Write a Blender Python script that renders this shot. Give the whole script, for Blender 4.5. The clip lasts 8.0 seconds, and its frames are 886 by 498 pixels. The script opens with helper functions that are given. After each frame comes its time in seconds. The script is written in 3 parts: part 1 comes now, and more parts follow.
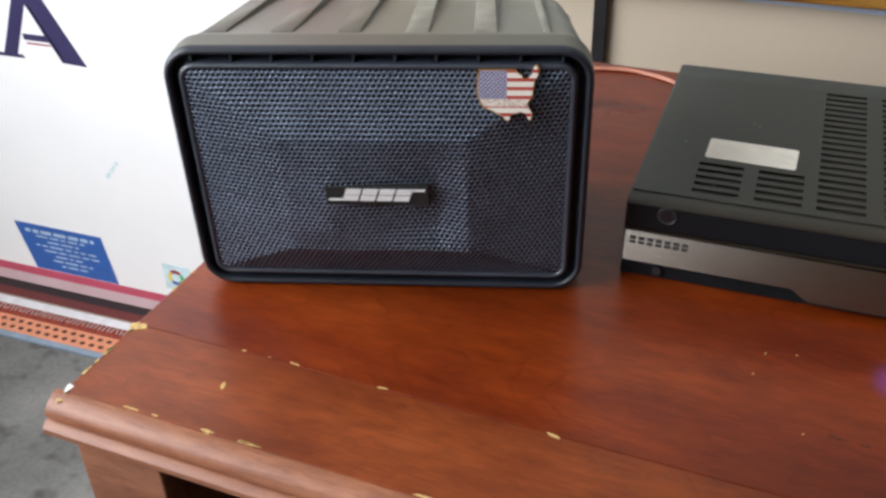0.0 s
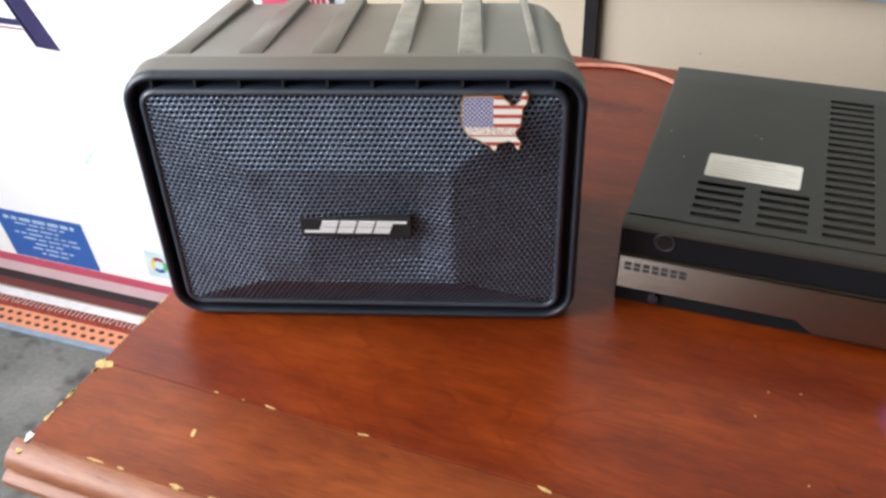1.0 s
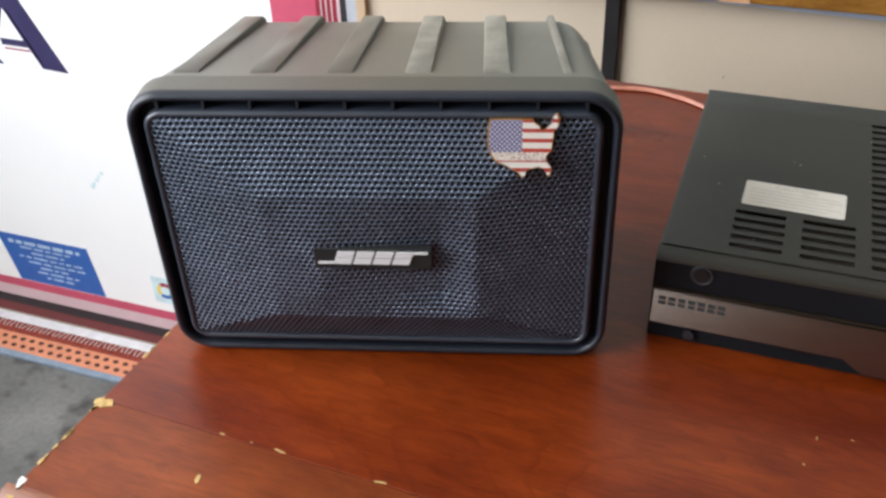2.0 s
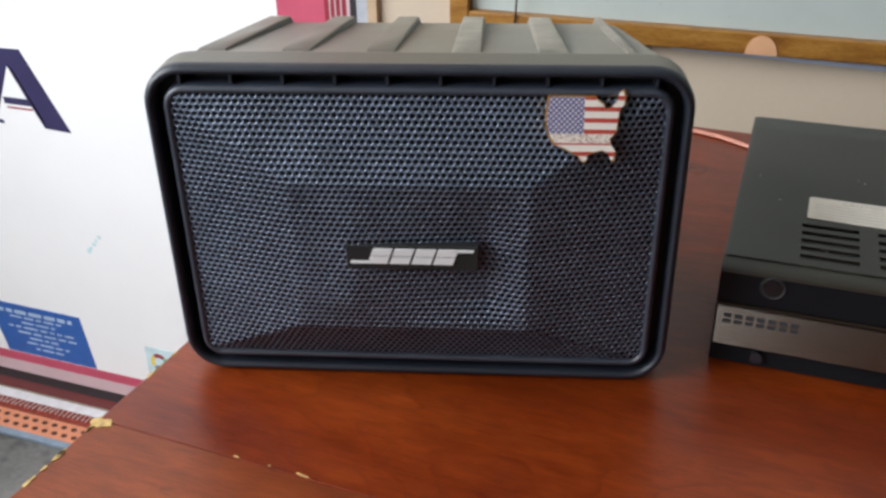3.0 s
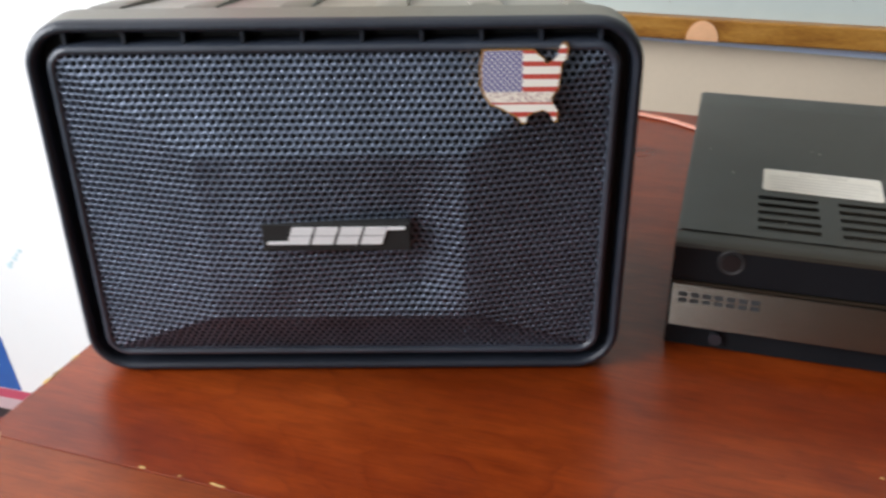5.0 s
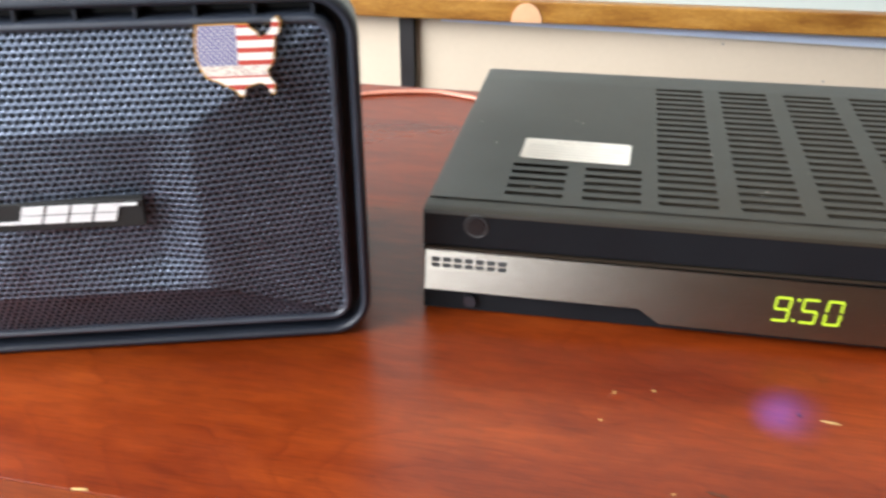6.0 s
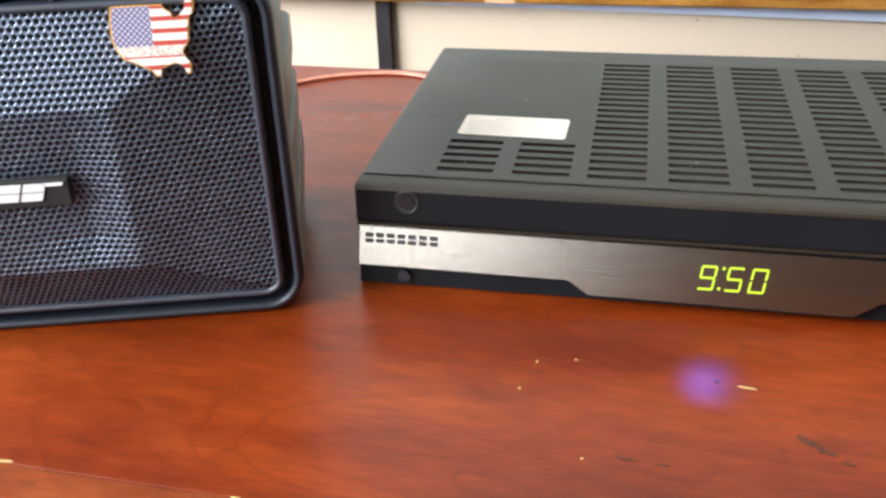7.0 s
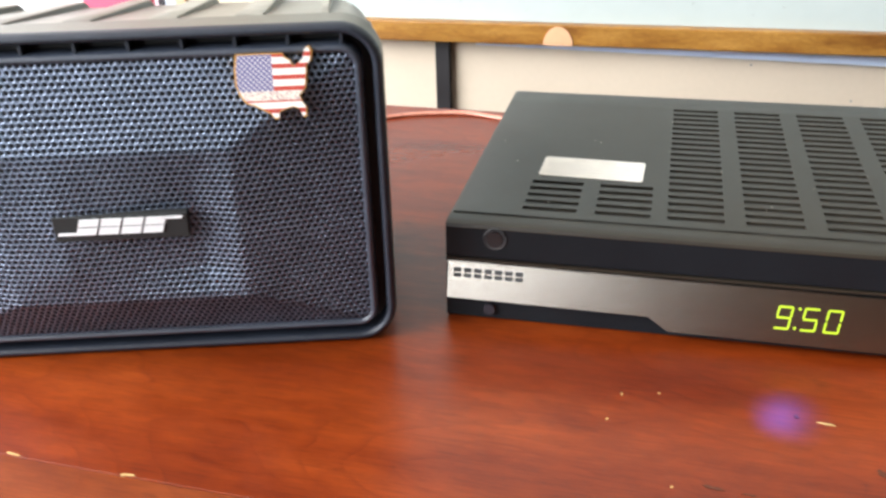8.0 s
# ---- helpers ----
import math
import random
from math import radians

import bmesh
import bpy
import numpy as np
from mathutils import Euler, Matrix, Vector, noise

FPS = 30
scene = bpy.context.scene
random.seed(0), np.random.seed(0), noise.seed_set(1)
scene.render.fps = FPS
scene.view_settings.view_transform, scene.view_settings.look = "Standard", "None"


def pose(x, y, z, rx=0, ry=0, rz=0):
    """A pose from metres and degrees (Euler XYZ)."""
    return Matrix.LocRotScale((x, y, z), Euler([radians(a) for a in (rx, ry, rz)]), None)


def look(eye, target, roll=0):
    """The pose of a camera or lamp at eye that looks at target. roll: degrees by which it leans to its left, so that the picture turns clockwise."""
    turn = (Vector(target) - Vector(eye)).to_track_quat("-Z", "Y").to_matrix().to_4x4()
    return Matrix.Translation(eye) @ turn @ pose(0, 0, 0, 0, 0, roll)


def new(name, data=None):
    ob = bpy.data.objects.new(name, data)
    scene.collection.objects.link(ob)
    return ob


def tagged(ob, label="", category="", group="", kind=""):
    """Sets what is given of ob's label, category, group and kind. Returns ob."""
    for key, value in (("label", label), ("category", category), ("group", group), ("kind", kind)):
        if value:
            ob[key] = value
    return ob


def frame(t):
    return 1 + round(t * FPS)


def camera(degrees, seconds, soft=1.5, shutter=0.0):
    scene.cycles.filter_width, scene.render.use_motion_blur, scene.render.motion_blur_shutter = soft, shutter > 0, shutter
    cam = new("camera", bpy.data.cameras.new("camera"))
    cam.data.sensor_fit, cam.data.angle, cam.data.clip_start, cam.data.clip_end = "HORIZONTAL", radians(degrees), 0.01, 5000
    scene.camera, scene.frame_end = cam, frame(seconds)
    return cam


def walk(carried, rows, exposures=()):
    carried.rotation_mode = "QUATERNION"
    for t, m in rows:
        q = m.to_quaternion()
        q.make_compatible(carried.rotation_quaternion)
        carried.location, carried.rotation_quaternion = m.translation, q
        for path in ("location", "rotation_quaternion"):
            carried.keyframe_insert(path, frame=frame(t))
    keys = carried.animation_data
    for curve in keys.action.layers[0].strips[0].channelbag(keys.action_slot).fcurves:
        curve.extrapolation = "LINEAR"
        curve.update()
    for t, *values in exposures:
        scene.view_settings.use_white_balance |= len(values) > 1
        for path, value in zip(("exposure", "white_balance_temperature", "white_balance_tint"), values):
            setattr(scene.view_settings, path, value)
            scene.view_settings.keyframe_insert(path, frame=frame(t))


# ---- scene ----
cam = camera(49.9, 8.0, 2.7, 0.5)
EXPOSURES = [(0.0, -0.3), (0.5, 0.1), (1.5, -0.05), (3.0, -0.45), (3.5, -0.38), (4.2, -0.28), (5.3, 0.02), (5.5, 0.18), (6.0, 0.74), (6.5, 0.84), (8.0, 0.78)]
PATH = [
    (0.0, pose(0.2039, -0.4420, 1.0718, 56.32, 1.56, 20.11)),
    (0.5, pose(0.2003, -0.4156, 1.0806, 54.83, 1.26, 19.11)),
    (1.0, pose(0.1910, -0.3932, 1.0854, 53.98, 1.60, 19.43)),
    (1.5, pose(0.1805, -0.3805, 1.0761, 54.72, 1.65, 19.69)),
    (1.7, pose(0.1788, -0.3743, 1.0762, 54.71, 1.70, 19.90)),
    (3.0, pose(0.1426, -0.3618, 1.0028, 61.56, 0.76, 19.90)),
    (3.5, pose(0.1347, -0.3545, 0.9807, 62.78, 0.59, 20.17)),
    (4.0, pose(0.1278, -0.3492, 0.9744, 62.94, 0.62, 19.77)),
    (4.2, pose(0.1270, -0.3467, 0.9731, 62.94, 0.65, 19.65)),
    (5.3, pose(0.1517, -0.3288, 0.9685, 62.01, 0.27, 14.13)),
    (5.5, pose(0.1652, -0.3297, 0.9689, 61.82, -0.01, 12.68)),
    (6.0, pose(0.2126, -0.3301, 0.9649, 61.94, 0.35, 10.41)),
    (6.5, pose(0.2462, -0.3270, 0.9625, 61.29, 1.14, 9.98)),
    (7.0, pose(0.2546, -0.3309, 0.9623, 61.16, 1.75, 10.93)),
    (7.5, pose(0.2442, -0.3394, 0.9698, 61.71, 1.89, 12.35)),
    (8.0, pose(0.2302, -0.3573, 0.9758, 63.17, 1.46, 12.91)),
]
walk(cam, PATH, EXPOSURES)

# ---- light ----
TABLE = 0.72      # height of the table top
WALL = 0.650      # face of the back wall
world = bpy.data.worlds.new("world")
scene.world = world
world.use_nodes = True
sky = world.node_tree.nodes.new("ShaderNodeTexSky")
sky.sky_type, sky.sun_disc = "NISHITA", False
sky.sun_elevation, sky.sun_rotation = radians(50), radians(250)
world.node_tree.links.new(sky.outputs[0], world.node_tree.nodes["Background"].inputs[0])
world.node_tree.nodes["Background"].inputs[1].default_value = 0.12
scene.view_settings.exposure = 0.0


def area(name, m, sx, sy, power, colour):
    d = bpy.data.lights.new(name, "AREA")
    d.shape, d.size, d.size_y, d.energy, d.color = "RECTANGLE", sx, sy, power, colour
    ob = new(name, d)
    ob.matrix_world = m
    return ob


area("window_light", look((-1.38, -0.75, 1.6), (0.0, -0.3, 0.95)), 1.85, 1.25, 97, (0.93, 0.96, 1.0))
area("door_light", look((-0.96, -4.54, 1.08), (-0.6, 0.0, 0.95)), 0.88, 2.0, 20, (0.9, 0.95, 1.0))
led = area("power_led", look((0.2968, 0.048, TABLE + 0.046), (0.2970, 0.009, TABLE)), 0.013, 0.002, 0.0009, (0.05, 0.14, 1.0))
led.data.spread, led.data.specular_factor = radians(30), 0.3

# ---- materials ----


def nodes_of(name):
    m = bpy.data.materials.new(name)
    m.use_nodes = True
    return m, m.node_tree.nodes, m.node_tree.links, m.node_tree.nodes["Principled BSDF"]


def ramp(nodes, links, source, stops):
    r = nodes.new("ShaderNodeValToRGB")
    while len(r.color_ramp.elements) < len(stops):
        r.color_ramp.elements.new(0.5)
    for e, (p, c) in zip(r.color_ramp.elements, stops):
        e.position, e.color = p, (*c, 1) if len(c) == 3 else c
    links.new(source, r.inputs[0])
    return r.outputs[0]


def noise_tex(nodes, links, scale, detail=4.0, stretch=(1, 1, 1), rough=0.55):
    co = nodes.new("ShaderNodeTexCoord")
    mp = nodes.new("ShaderNodeMapping")
    mp.inputs["Scale"].default_value = stretch
    links.new(co.outputs["Object"], mp.inputs[0])
    t = nodes.new("ShaderNodeTexNoise")
    t.inputs["Scale"].default_value, t.inputs["Detail"].default_value, t.inputs["Roughness"].default_value = scale, detail, rough
    links.new(mp.outputs[0], t.inputs["Vector"])
    return t.outputs["Fac"]


def mix(nodes, links, a, b, fac, mode="MULTIPLY"):
    n = nodes.new("ShaderNodeMix")
    n.data_type, n.blend_type = "RGBA", mode
    for sock, v in ((n.inputs["Factor"], fac), (n.inputs["A"], a), (n.inputs["B"], b)):
        if hasattr(v, "links"):
            links.new(v, sock)
        else:
            sock.default_value = v if isinstance(v, float) else (*v, 1)
    return n.outputs["Result"]


def bump(nodes, links, bsdf, height, strength, distance):
    b = nodes.new("ShaderNodeBump")
    b.inputs["Strength"].default_value, b.inputs["Distance"].default_value = strength, distance
    links.new(height, b.inputs["Height"])
    links.new(b.outputs[0], bsdf.inputs["Normal"])


def paint(name, colour, rough=0.5, metal=0.0, vary=0.15, scale=30.0, grain=400.0, relief=0.1, depth=0.0004, spec=0.5, coat=0.0):
    """A plain surface with stains at one scale and grain at another."""
    m, n, l, b = nodes_of(name)
    big = noise_tex(n, l, scale, 5.0)
    fine = noise_tex(n, l, grain, 3.0)
    lo = tuple(c * (1 - vary) for c in colour)
    hi = tuple(min(1.0, c * (1 + vary)) for c in colour)
    col = ramp(n, l, big, ((0.3, lo), (0.7, hi)))
    l.new(mix(n, l, col, ramp(n, l, fine, ((0.3, (1 - vary * 0.6,) * 3), (0.7, (1, 1, 1)))), 1.0), b.inputs["Base Color"])
    l.new(ramp(n, l, big, ((0.2, (max(0, rough - 0.07),) * 3), (0.8, (min(1, rough + 0.07),) * 3))), b.inputs["Roughness"])
    b.inputs["Metallic"].default_value, b.inputs["Specular IOR Level"].default_value = metal, spec
    b.inputs["Coat Weight"].default_value = coat
    if relief:
        bump(n, l, b, fine, relief, depth)
    return m


def wood(name, dark, mid, light, rough=0.27, scale=1.0, veined=1.0):
    """Stained veneer with the grain along x: soft figure, fine pores and thin wandering growth lines."""
    m, n, l, b = nodes_of(name)
    figure = noise_tex(n, l, 6.0 * scale, 4.0, (1.0, 4.5, 4.5), 0.5)
    pores = noise_tex(n, l, 90.0 * scale, 4.0, (0.5, 14.0, 14.0), 0.65)
    cloud = noise_tex(n, l, 5.0, 3.0, (1, 1.6, 1.6))
    mottle = noise_tex(n, l, 40.0 * scale, 6.0, (1.0, 3.0, 3.0), 0.72)
    fleck = noise_tex(n, l, 46.0 * scale, 4.0, (1.0, 4.0, 4.0), 0.65)
    col = ramp(n, l, figure, ((0.28, dark), (0.5, mid), (0.74, light)))
    col = mix(n, l, col, ramp(n, l, pores, ((0.34, (0.55, 0.45, 0.43)), (0.56, (1, 1, 1)))), 0.6)
    col = mix(n, l, col, ramp(n, l, mottle, ((0.34, (0.64, 0.54, 0.52)), (0.6, (1.06, 1.06, 1.06)))), 0.7)
    col = mix(n, l, col, ramp(n, l, cloud, ((0.3, (0.78, 0.74, 0.72)), (0.7, (1.05, 1.03, 1.0)))), 1.0)
    col = mix(n, l, col, ramp(n, l, fleck, ((0.26, (0.4, 0.3, 0.28)), (0.36, (1, 1, 1)))), 0.6)
    swirl = noise_tex(n, l, 3.4 * scale, 2.5, (1.0, 2.6, 2.6), 0.5)
    lines = n.new("ShaderNodeMath")
    lines.operation = "MULTIPLY"
    lines.inputs[1].default_value = 17.0
    l.new(swirl, lines.inputs[0])
    part_of = n.new("ShaderNodeMath")
    part_of.operation = "FRACT"
    l.new(lines.outputs[0], part_of.inputs[0])
    veins = ramp(n, l, part_of.outputs[0], ((0.0, (0.5, 0.36, 0.32)), (0.06, (1, 1, 1)), (0.8, (1, 1, 1)), (1.0, (0.74, 0.64, 0.6))))
    col = mix(n, l, col, veins, ramp(n, l, mottle, ((0.44, (0.05 * veined,) * 3), (0.62, (0.85 * veined,) * 3))))
    l.new(col, b.inputs["Base Color"])
    l.new(ramp(n, l, cloud, ((0.25, (rough - 0.05,) * 3), (0.75, (rough + 0.08,) * 3))), b.inputs["Roughness"])
    b.inputs["Specular IOR Level"].default_value = 0.38
    bump(n, l, b, pores, 0.1, 0.0003)
    return m


def glow(name, colour, strength):
    m, n, l, b = nodes_of(name)
    b.inputs["Base Color"].default_value = (0.02, 0.02, 0.02, 1)
    b.inputs["Emission Color"].default_value, b.inputs["Emission Strength"].default_value = (*colour, 1), strength
    return m


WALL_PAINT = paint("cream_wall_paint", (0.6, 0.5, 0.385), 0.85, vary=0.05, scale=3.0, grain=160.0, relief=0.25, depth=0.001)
# for unseen walls: brown picked to darken the silver strip's reflection and the fill
FAR_PAINT = paint("dim_unseen_wall_paint", (0.24, 0.15, 0.09), 0.85, vary=0.05, scale=3.0, grain=160.0, relief=0.25, depth=0.001)
CEILING_PAINT = paint("ceiling_paint", (0.75, 0.73, 0.69), 0.9, vary=0.04, scale=3.0)
MAHOGANY = wood("mahogany_veneer", (0.145, 0.018, 0.0021), (0.218, 0.033, 0.0037), (0.285, 0.051, 0.0068), 0.31)
MAHOGANY_LIGHT = wood("mahogany_front_board", (0.17, 0.032, 0.0058), (0.25, 0.054, 0.0105), (0.33, 0.08, 0.018), 0.38, veined=0.7)
MOLDING = wood("faded_molding", (0.25, 0.092, 0.045), (0.34, 0.14, 0.074), (0.42, 0.19, 0.11), 0.36, veined=0.5)
DARK_WOOD = paint("dark_inside", (0.03, 0.015, 0.01), 0.7)
CHIP = paint("bare_chipboard", (0.62, 0.42, 0.16), 0.8, vary=0.3, scale=300)
CHIP_WHITE = paint("white_chip", (0.8, 0.78, 0.75), 0.7, vary=0.1)
SHELL = paint("speaker_shell_plastic", (0.055, 0.05, 0.038), 0.45, vary=0.22, scale=22.0, grain=700.0, relief=0.3, depth=0.0003, spec=0.5)

DUSTY = paint("dusty_rib_plastic", (0.19, 0.182, 0.152), 0.6, vary=0.4, scale=60.0, grain=700.0, relief=0.3, depth=0.0003)
for dull in (SHELL, DUSTY):
    dull.node_tree.nodes["Principled BSDF"].inputs["Sheen Weight"].default_value = 0.19
    dull.node_tree.nodes["Principled BSDF"].inputs["Sheen Tint"].default_value = (0.9, 0.84, 0.68, 1)
RIM = paint("speaker_rim_plastic", (0.02, 0.025, 0.037), 0.42, vary=0.15, scale=25.0, grain=700.0, relief=0.15, depth=0.0002)
BEZEL = paint("speaker_bezel_plastic", (0.034, 0.043, 0.063), 0.4, vary=0.15, scale=25.0, grain=700.0, relief=0.15, depth=0.0002, spec=0.9)
RECESS = paint("recess_plastic", (0.012, 0.012, 0.013), 0.6)
GRILLE = paint("grille_metal", (0.132, 0.163, 0.226), 0.33, metal=0.6, vary=0.2, scale=40.0, grain=900, relief=0.0, spec=1.0)
BAFFLE = paint("baffle_black", (0.012, 0.012, 0.012), 0.7)
CONE = paint("paper_cone", (0.022, 0.021, 0.02), 0.7, vary=0.2)
WHITE_PRINT = paint("silver_white_print", (0.88, 0.89, 0.9), 0.3, vary=0.04, relief=0, spec=1.0)
GOLD = paint("gold_edge", (0.85, 0.46, 0.13), 0.42, metal=1.0, vary=0.15, relief=0)
BOX_TOP = paint("box_cover_paint", (0.024, 0.0185, 0.0115), 0.42, vary=0.14, scale=12.0, grain=1200.0, relief=0.25, depth=0.0002, spec=0.5)
BOX_BLACK = paint("box_front_black", (0.01, 0.0115, 0.014), 0.36, vary=0.1, relief=0, spec=0.16)
BUTTON = paint("button_plastic", (0.014, 0.0145, 0.016), 0.3, vary=0.1, relief=0)
LENS = paint("smoked_lens", (0.03, 0.032, 0.04), 0.12, vary=0.1, relief=0, spec=0.8)
LABEL_INK = paint("faint_label_ink", (0.66, 0.63, 0.57), 0.6, relief=0)
FRINGE = paint("mat_fringe_yarn", (0.68, 0.62, 0.6), 0.9, vary=0.2)
DUST = paint("pale_dust", (0.4, 0.37, 0.32), 0.9, vary=0.2)
BOX_DARK = paint("box_inside", (0.045, 0.038, 0.033), 0.6)
LABEL_WHITE = paint("label_paper", (0.88, 0.84, 0.76), 0.6, vary=0.05, scale=80.0)
INK = paint("grey_ink", (0.3, 0.29, 0.28), 0.6, relief=0)
INK_DARK = paint("dark_ink", (0.03, 0.03, 0.032), 0.5, relief=0)
DISPLAY = glow("green_display", (0.66, 0.9, 0.01), 0.8)
BANNER_WHITE = paint("banner_vinyl", (0.91, 0.915, 0.92), 0.5, vary=0.02, scale=6.0, grain=300.0, relief=0.05)
NAVY = paint("navy_print", (0.035, 0.03, 0.1), 0.5, vary=0.1, relief=0)
RED_PRINT = paint("dark_red_print", (0.3, 0.02, 0.04), 0.5, vary=0.1, relief=0)
PINK = paint("pink_print", (0.55, 0.085, 0.15), 0.5, vary=0.06, relief=0)
PALE_PINK = paint("pale_pink_print", (0.62, 0.47, 0.5), 0.5, vary=0.05, relief=0)
BLACK_PRINT = paint("black_print", (0.025, 0.02, 0.025), 0.5, relief=0)
MAROON = paint("maroon_print", (0.16, 0.025, 0.025), 0.55, vary=0.15)
GREY_PRINT = paint("grey_print", (0.45, 0.48, 0.53), 0.5, relief=0)
TAN = paint("tan_trim", (0.55, 0.4, 0.26), 0.5, vary=0.1)
BLUE = paint("blue_print", (0.03, 0.12, 0.42), 0.5, vary=0.08, relief=0)
PALE_BLUE = paint("pale_blue_print", (0.45, 0.6, 0.78), 0.5, relief=0)
CYAN = paint("faded_cyan_print", (0.62, 0.8, 0.84), 0.5, relief=0)
GREEN = paint("green_print", (0.1, 0.45, 0.2), 0.5, relief=0)
YELLOW = paint("yellow_print", (0.8, 0.6, 0.1), 0.5, relief=0)
MAT_WHITE = paint("mat_white_weave", (0.86, 0.87, 0.9), 0.9, vary=0.1, scale=60, grain=500, relief=0.5)
MAT_RED = paint("mat_red_weave", (0.3, 0.05, 0.03), 0.9, vary=0.45, scale=120, grain=500, relief=0.5)
MAT_ORANGE = paint("mat_orange_weave", (0.72, 0.29, 0.16), 0.9, vary=0.1, scale=60, grain=500, relief=0.5)
MAT_EDGE = paint("mat_blue_grey_edge", (0.25, 0.32, 0.4), 0.9, vary=0.15, scale=60)
MAT_DOT = paint("mat_dark_dots", (0.07, 0.025, 0.02), 0.9, relief=0)
FRAME_WOOD = wood("ochre_frame_wood", (0.24, 0.1, 0.02), (0.4, 0.2, 0.04), (0.52, 0.29, 0.07), 0.35, 3.0)
PATCH = paint("peach_patch", (0.72, 0.4, 0.22), 0.6, vary=0.1)
BOARD = paint("whiteboard_enamel", (0.5, 0.56, 0.535), 0.16, vary=0.04, scale=5.0, grain=60.0, relief=0.0)
CABLE = paint("black_cable_cover", (0.015, 0.013, 0.014), 0.5)
COPPER_WIRE = paint("clear_copper_wire", (0.6, 0.24, 0.16), 0.3, vary=0.15, scale=120, relief=0, coat=0.4)
DUCT = paint("pale_blue_duct", (0.62, 0.72, 0.9), 0.4, vary=0.03, relief=0)


def concrete():
    m, n, l, b = nodes_of("stained_concrete")
    big = noise_tex(n, l, 5.0, 6.0)
    spots = noise_tex(n, l, 16.0, 2.0)
    fine = noise_tex(n, l, 120.0, 5.0)
    col = ramp(n, l, big, ((0.3, (0.1, 0.103, 0.097)), (0.7, (0.235, 0.235, 0.22))))
    col = mix(n, l, col, ramp(n, l, spots, ((0.33, (0.34, 0.31, 0.31)), (0.46, (1, 1, 1)))), 0.85)
    col = mix(n, l, col, ramp(n, l, fine, ((0.3, (0.75, 0.75, 0.75)), (0.7, (1, 1, 1)))), 1.0)
    l.new(col, b.inputs["Base Color"])
    b.inputs["Roughness"].default_value = 0.75
    bump(n, l, b, fine, 0.3, 0.002)
    return m


def brushed():
    """Brushed aluminium, the brush marks along x."""
    m, n, l, b = nodes_of("brushed_aluminium")
    t = noise_tex(n, l, 60.0, 5.0, (0.6, 30.0, 30.0), 0.7)
    l.new(ramp(n, l, t, ((0.2, (0.29, 0.262, 0.23)), (0.8, (0.4, 0.365, 0.325)))), b.inputs["Base Color"])
    b.inputs["Metallic"].default_value, b.inputs["Roughness"].default_value = 1.0, 0.22
    bump(n, l, b, t, 0.2, 0.0004)
    return m


def flag_enamel():
    """Stripes, a dotted blue canton and a pale band, in the badge's own metres (x across, z up)."""
    m, n, l, b = nodes_of("flag_enamel")
    co = n.new("ShaderNodeTexCoord")
    sep = n.new("ShaderNodeSeparateXYZ")
    l.new(co.outputs["Object"], sep.inputs[0])

    def calc(op, a, c):
        k = n.new("ShaderNodeMath")
        k.operation = op
        for s, v in zip(k.inputs, (a, c)):
            if hasattr(v, "links"):
                l.new(v, s)
            else:
                s.default_value = v
        return k.outputs[0]

    stripe = calc("GREATER_THAN", calc("FRACT", calc("MULTIPLY", sep.outputs["Z"], 1 / 0.0047), 0.0), 0.6)
    col = mix(n, l, (0.86, 0.8, 0.72), (0.52, 0.08, 0.06), stripe, "MIX")
    u, v = calc("MULTIPLY", sep.outputs["X"], 1 / 0.0023), calc("MULTIPLY", sep.outputs["Z"], 1 / 0.0023)
    du = calc("SUBTRACT", calc("FRACT", calc("ADD", u, v), 0.0), 0.5)
    dv = calc("SUBTRACT", calc("FRACT", calc("SUBTRACT", u, v), 0.0), 0.5)
    star = calc("LESS_THAN", calc("ADD", calc("MULTIPLY", du, du), calc("MULTIPLY", dv, dv)), 0.085)
    blue = mix(n, l, (0.17, 0.16, 0.3), (0.68, 0.64, 0.66), star, "MIX")
    canton = calc("MULTIPLY", calc("LESS_THAN", sep.outputs["X"], 0.0162), calc("GREATER_THAN", sep.outputs["Z"], 0.0122))
    col = mix(n, l, col, blue, canton, "MIX")
    wob = noise_tex(n, l, 900.0, 2.0)
    band = calc("MULTIPLY", calc("GREATER_THAN", sep.outputs["Z"], 0.0082), calc("LESS_THAN", sep.outputs["Z"], 0.0122))
    col = mix(n, l, col, ramp(n, l, wob, ((0.4, (0.5, 0.36, 0.33)), (0.55, (0.84, 0.76, 0.66)))), band, "MIX")
    l.new(col, b.inputs["Base Color"])
    b.inputs["Roughness"].default_value, b.inputs["Coat Weight"].default_value = 0.25, 0.6
    return m


CONCRETE = concrete()
SILVER = brushed()
FLAG = flag_enamel()

# ---- building helpers ----


def thing(name, m, label, category, group="", kind=""):
    ob = new(name)
    ob.matrix_world = m
    ob.empty_display_size = 0.02
    return tagged(ob, label, category, group, kind)


def finish(ob, material, parent, smooth):
    ob.data.materials.append(material)
    if smooth:
        for p in ob.data.polygons:
            p.use_smooth = True
        ob.data.set_sharp_from_angle(angle=radians(smooth))
    if parent:
        ob.parent = parent
    return ob


def part(name, bm, material, parent=None, label="", smooth=0):
    me = bpy.data.meshes.new(name)
    bmesh.ops.recalc_face_normals(bm, faces=bm.faces)
    bm.to_mesh(me)
    bm.free()
    return tagged(finish(new(name, me), material, parent, smooth), label)


def raw(name, verts, faces, material, parent=None, label="", smooth=0):
    me = bpy.data.meshes.new(name)
    me.from_pydata(verts, [], faces)
    me.update()
    return tagged(finish(new(name, me), material, parent, smooth), label)


